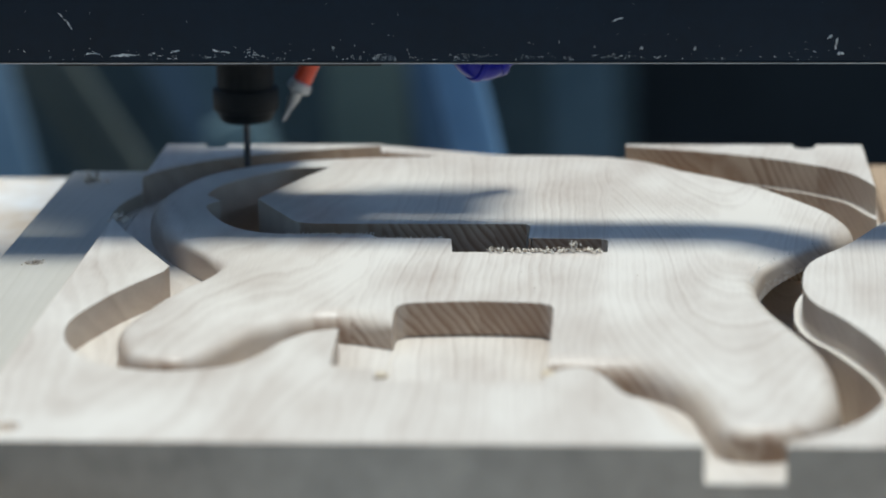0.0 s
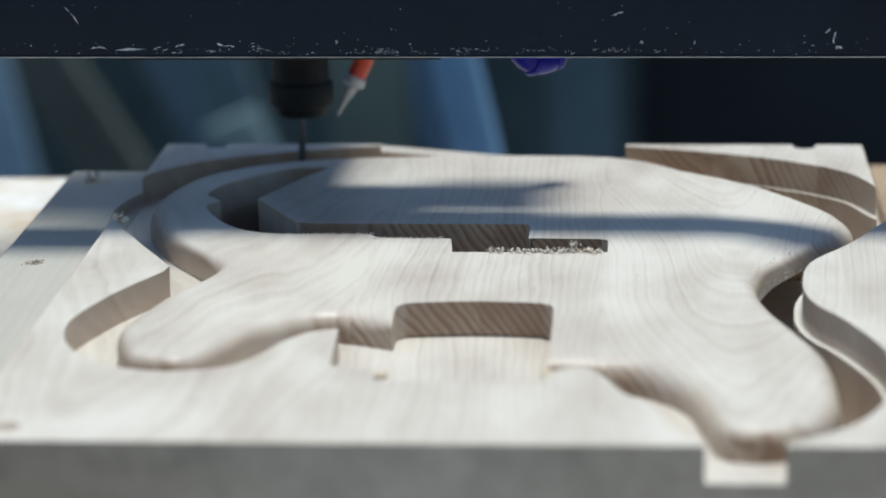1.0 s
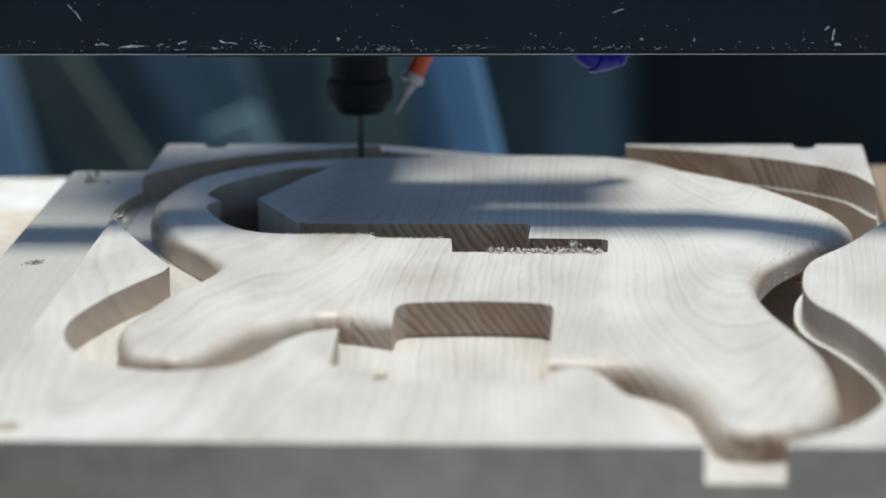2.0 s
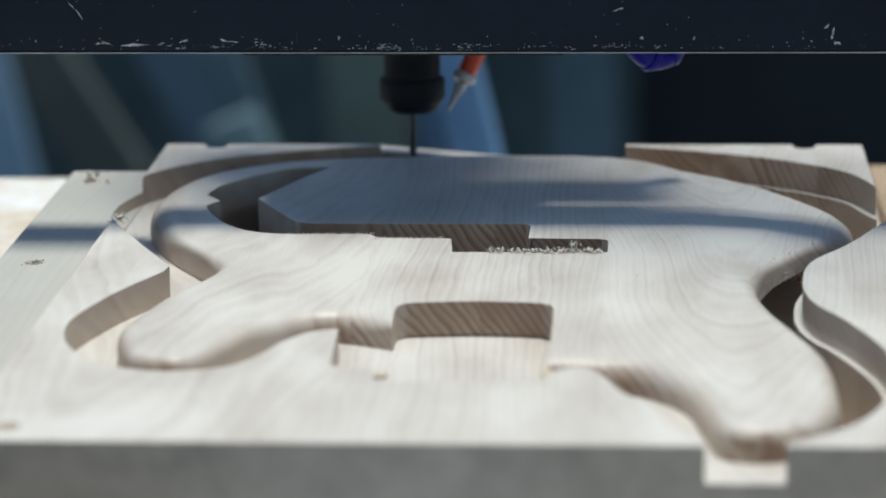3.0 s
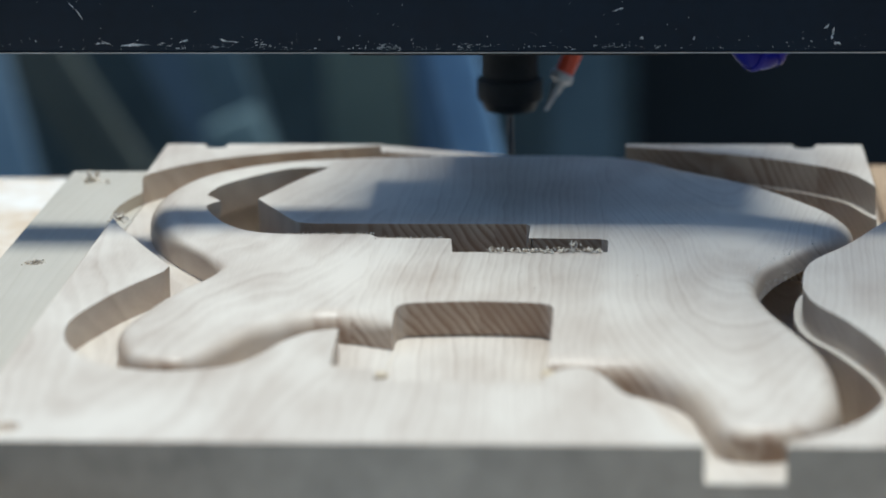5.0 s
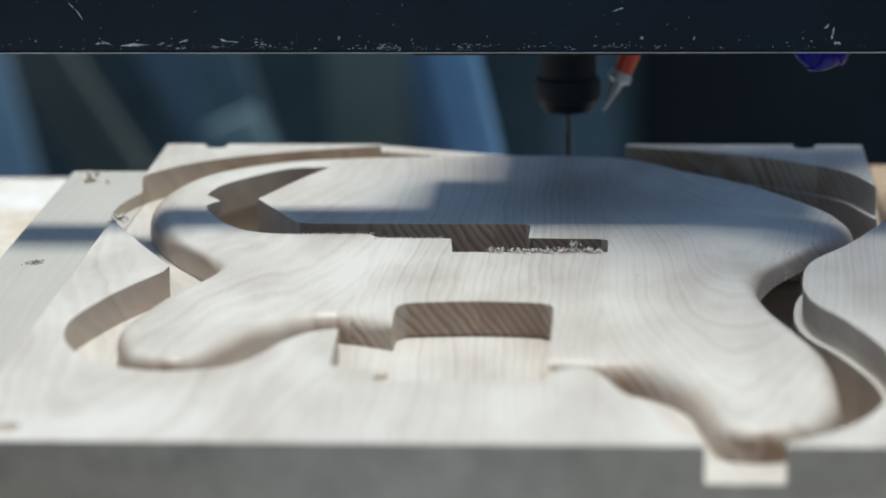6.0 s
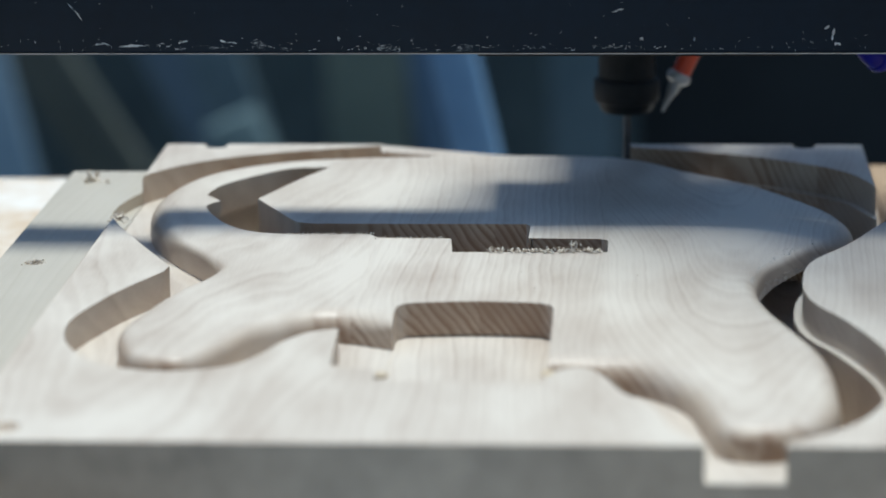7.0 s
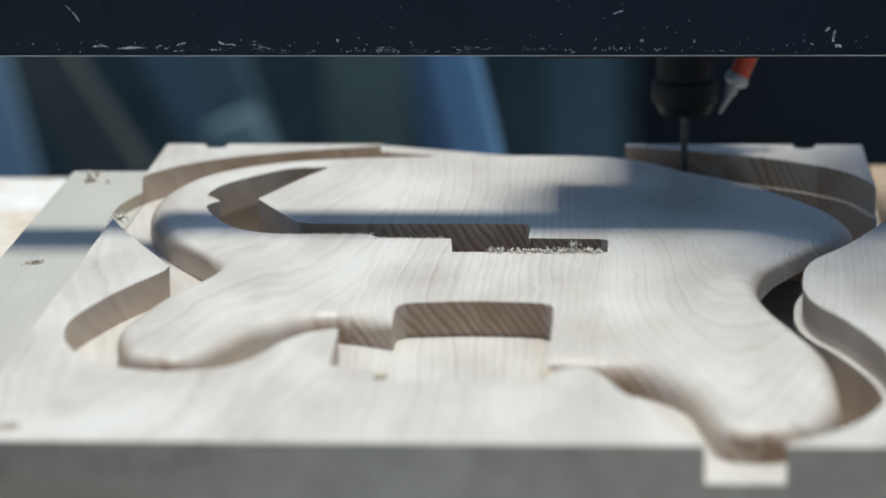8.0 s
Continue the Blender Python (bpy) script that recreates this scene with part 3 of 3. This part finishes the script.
def background():
    slate = mottled("slate blue painted board", (0.19, 0.29, 0.38), (0.29, 0.40, 0.50), 4.0, 0.7)
    pale = mottled("pale teal grey board", (0.09, 0.14, 0.155), (0.13, 0.19, 0.205), 3.0, 0.7)
    teal = mottled("teal grey painted board", (0.075, 0.12, 0.145), (0.14, 0.20, 0.23), 3.0, 0.7)
    olive = mottled("olive grey board", (0.135, 0.175, 0.150), (0.20, 0.245, 0.20), 4.0, 0.7)
    dim_olive = mottled("dim olive grey board", (0.090, 0.108, 0.096), (0.135, 0.150, 0.132), 4.0, 0.7)
    blue = mottled("blue plastic sheet", (0.15, 0.27, 0.43), (0.22, 0.36, 0.53), 5.0, 0.5)
    deep_blue = mottled("deep blue painted board", (0.060, 0.112, 0.18), (0.090, 0.155, 0.24), 4.0, 0.6)
    dim_slate = mottled("dim slate board", (0.085, 0.135, 0.185), (0.13, 0.19, 0.25), 4.0, 0.7)
    black = mottled("black board", (0.007, 0.012, 0.016), (0.013, 0.020, 0.025), 5.0, 0.8)
    wall = part("backdrop", box_bm(-8, 8, 5.2, 5.3, -0.95, 1.2), black)
    tagged(wall, "dark plain workshop wall behind the machine", "wall", kind="structure")
    # made-up backing that brightens the dark gaps between the left panels
    screen = part("backdrop", box_bm(-1.6, -0.02, 5.0, 5.05, -0.95, 0.6), mottled("dim teal backing", (0.032, 0.052, 0.062), (0.075, 0.108, 0.115), 2.5, 0.8))
    tagged(screen, "dim teal backing added before the dark wall", "screen", kind="structure")
    rows = ((-0.925, 4.2, 0.10, -13, slate, "slate blue board leaning behind the bench", 0.75), (-0.875, 4.45, 0.085, -32, dim_olive, "narrow olive grey board leaning behind the bench", 0.75),
            (-0.642, 4.3, 0.085, -27, dim_slate, "dim slate board leaning behind the bench", 0.75), (-0.552, 4.1, 0.070, -18, teal, "narrow teal board leaning behind the bench", 0.75),
            (-0.452, 3.6, 0.066, -24, pale, "short pale teal board leaning behind the bench", 0.110),
            (-0.405, 4.4, 0.115, -2, olive, "broad olive grey board standing behind the bench", 0.75),
            (-0.262, 4.0, 0.074, -8, deep_blue, "deep blue board leaning behind the bench", 0.75), (-0.062, 2.4, 0.036, -13, blue, "bright blue plastic strip leaning behind the bench", 0.75),
            (-0.092, 4.3, 0.090, -2, teal, "dull teal panel standing behind the bench", 0.75))
    for x, y, w, lean, mat, label, top in rows:
        panel(x, y, w, lean, mat, label, top=top)


background()


# ---------------- chips and shavings ----------------
def shaving_bm(bm, p, size, rng):
    """A curled sliver of wood, a bent strip with thickness."""
    n = 5
    turn = rng.uniform(1.0, 4.0)
    q = Euler((rng.uniform(-0.9, 0.9), rng.uniform(-0.5, 0.5), rng.uniform(0, 6.28))).to_matrix()
    w = size * rng.uniform(0.25, 0.5)
    r = size / turn
    rows = []
    for i in range(n):
        a = turn * i / (n - 1)
        for rr in (r, r * 0.82):
            for s in (-w / 2, w / 2):
                rows.append(bm.verts.new(Vector(p) + q @ Vector((rr * math.sin(a), s, r - rr * math.cos(a)))))
    for i in range(n - 1):
        a, b = rows[4 * i:4 * i + 4], rows[4 * i + 4:4 * i + 8]
        for j, k in ((0, 1), (1, 3), (3, 2), (2, 0)):
            bm.faces.new((a[j], a[k], b[k], b[j]))
    bm.faces.new((rows[0], rows[2], rows[3], rows[1]))
    bm.faces.new(rows[-4:-2] + [rows[-1], rows[-2]])


def shavings():
    rng = random.Random(7)
    bm = bmesh.new()
    for i in range(120):
        x = rng.uniform(-0.069, -0.019)
        shaving_bm(bm, (x, 1.3008 - abs(rng.gauss(0, 0.0014)), rng.uniform(0.0002, 0.0014)), rng.uniform(0.0010, 0.0027), rng)
    for i in range(14):
        shaving_bm(bm, (-0.031 + rng.gauss(0, 0.002), 1.3020 + rng.gauss(0, 0.001), rng.uniform(0.001, 0.0038)), rng.uniform(0.0016, 0.0030), rng)
    # torn fibres along the near edge of the long rout
    for i in range(150):
        x = rng.uniform(-0.160, -0.088)
        shaving_bm(bm, (x, (1.3338 if x < -0.121 else 1.3266) - abs(rng.gauss(0, 0.0007)), rng.uniform(-0.0002, 0.0003)), rng.uniform(0.0005, 0.0013), rng)
    for i in range(26):
        shaving_bm(bm, (rng.gauss(-0.04, 0.03), rng.gauss(1.285, 0.02), 0.0001), rng.uniform(0.0003, 0.0008), rng)
    tagged(part("wood_shavings", bm, DUST), "small curled pale wood shavings lying along the pickup rout", "shavings", kind="stuff")
    bm = bmesh.new()
    rim = [p for p in inset(BODY_LOOP, 0.0008) if p[0] > 0.035 and 1.262 < p[1] < 1.348]
    spots = []
    for i in range(140):
        u = rng.choice(rim)
        d = min(0.016, 0.001 + abs(rng.gauss(0, 0.0035)))
        spots.append((u[0] - d, u[1] + 0.25 * d + rng.gauss(0, 0.0006), d))
    spots = np.array(spots)
    spots = spots[inside(BODY_LOOP, spots[:, :2])]
    for (x, y, d), z in zip(spots, body_height(spots[:, :2])):
        shaving_bm(bm, (x, y, float(z) - 0.0001), rng.uniform(0.0003, 0.0007) * (2.2 if d < 0.002 else 1.0), rng)
    wall = [p for p in inset(BODY_LOOP, -0.0003) if p[0] > 0.035 and 1.262 < p[1] < 1.352]
    for i in range(420):
        u = rng.choice(wall)
        shaving_bm(bm, (u[0], u[1], -0.0157 + min(0.0095, abs(rng.gauss(0, 0.0024)))), rng.uniform(0.0002, 0.0009), rng)
    tagged(part("wood_dust", bm, FLUFF), "fine pale wood fluff clinging to the carved waist edge", "dust", kind="stuff")


shavings()


def splinter(name, x, y, z, size, seed, label):
    rng = random.Random(seed)
    e = new(name)
    e.matrix_world = pose(x, y, z)
    tagged(e, label, "wood chip")
    for i in range(6):
        bm = bmesh.new()
        shaving_bm(bm, (rng.gauss(0, size * 0.4), rng.gauss(0, size * 0.5), 0.0001), size * rng.uniform(0.6, 1.3), rng)
        part("sliver", bm, DUST, e)
    return e


splinter("wood_splinter", -0.271, 1.478, -0.008, 0.0058, 3, "torn pale wood splinters on the side board")
splinter("wood_splinter", -0.264, 1.474, -0.008, 0.0025, 5, "torn pale wood splinters on the side board")
splinter("wood_splinter", -0.2455, 1.392, -0.008, 0.006, 8, "torn splinter at the corner of the routed edge")
for k in range(9):
    turn = 2 * math.pi * k / 9
    splinter("wood_splinter", -0.269 + 0.0034 * math.cos(turn), 1.311 + 0.0040 * math.sin(turn), -0.0088, 0.0019, 11 + k, "raised pale fibres round the screw hole")


# ---------------- moving things ----------------
def motions():
    # gantry: metres along y
    glide = ((0.0, -0.0265), (0.25, -0.0220), (0.5, -0.0180), (0.75, -0.0145), (1.0, -0.0112), (1.5, -0.0070), (2.0, -0.0035), (2.5, -0.0012), (3.0, 0.0),
             (3.5, 0.0), (4.5, 0.0), (5.5, 0.0), (6.0, 0.0), (6.5, -0.0003), (7.0, -0.0022), (7.5, -0.0045), (8.0, -0.0072))
    walk(GANTRY, [(t, pose(0, 0.985 * g, 0)) for t, g in glide])
    cross = ((0.0, -0.1967), (0.5, -0.1842), (1.0, -0.1712), (1.5, -0.1575), (2.0, -0.1425), (2.4, -0.1305), (2.7, -0.1218), (2.85, -0.1187), (3.0, -0.1168), (3.2, -0.1153),
             (3.4, -0.1134), (3.6, -0.1090), (4.0, -0.0973), (4.5, -0.0826), (5.0, -0.0682), (5.5, -0.0538), (6.0, -0.0395), (6.5, -0.0248), (7.0, -0.0103), (7.5, 0.0040), (8.0, 0.0182))
    times = [g[0] for g in glide]
    values = [g[1] for g in glide]
    walk(CARRIAGE, [(t, pose(x, 1.516 + float(np.interp(t, times, values)), 0)) for t, x in cross])

    # the unseen bow and riser shift to move their shade over the work
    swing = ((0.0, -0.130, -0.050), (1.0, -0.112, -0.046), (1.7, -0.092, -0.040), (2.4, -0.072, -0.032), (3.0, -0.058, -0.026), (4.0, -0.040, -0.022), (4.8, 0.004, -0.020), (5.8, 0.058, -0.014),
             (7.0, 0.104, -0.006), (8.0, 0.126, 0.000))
    walk(SHADE_HOSE, [(t, pose(x, y + 0.013, 0.420)) for t, x, y in swing])
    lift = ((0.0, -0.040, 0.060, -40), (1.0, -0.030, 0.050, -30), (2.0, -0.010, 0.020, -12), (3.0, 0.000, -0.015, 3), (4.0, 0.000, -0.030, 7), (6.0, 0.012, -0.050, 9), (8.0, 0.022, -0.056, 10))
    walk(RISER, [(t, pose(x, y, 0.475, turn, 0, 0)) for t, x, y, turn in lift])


motions()
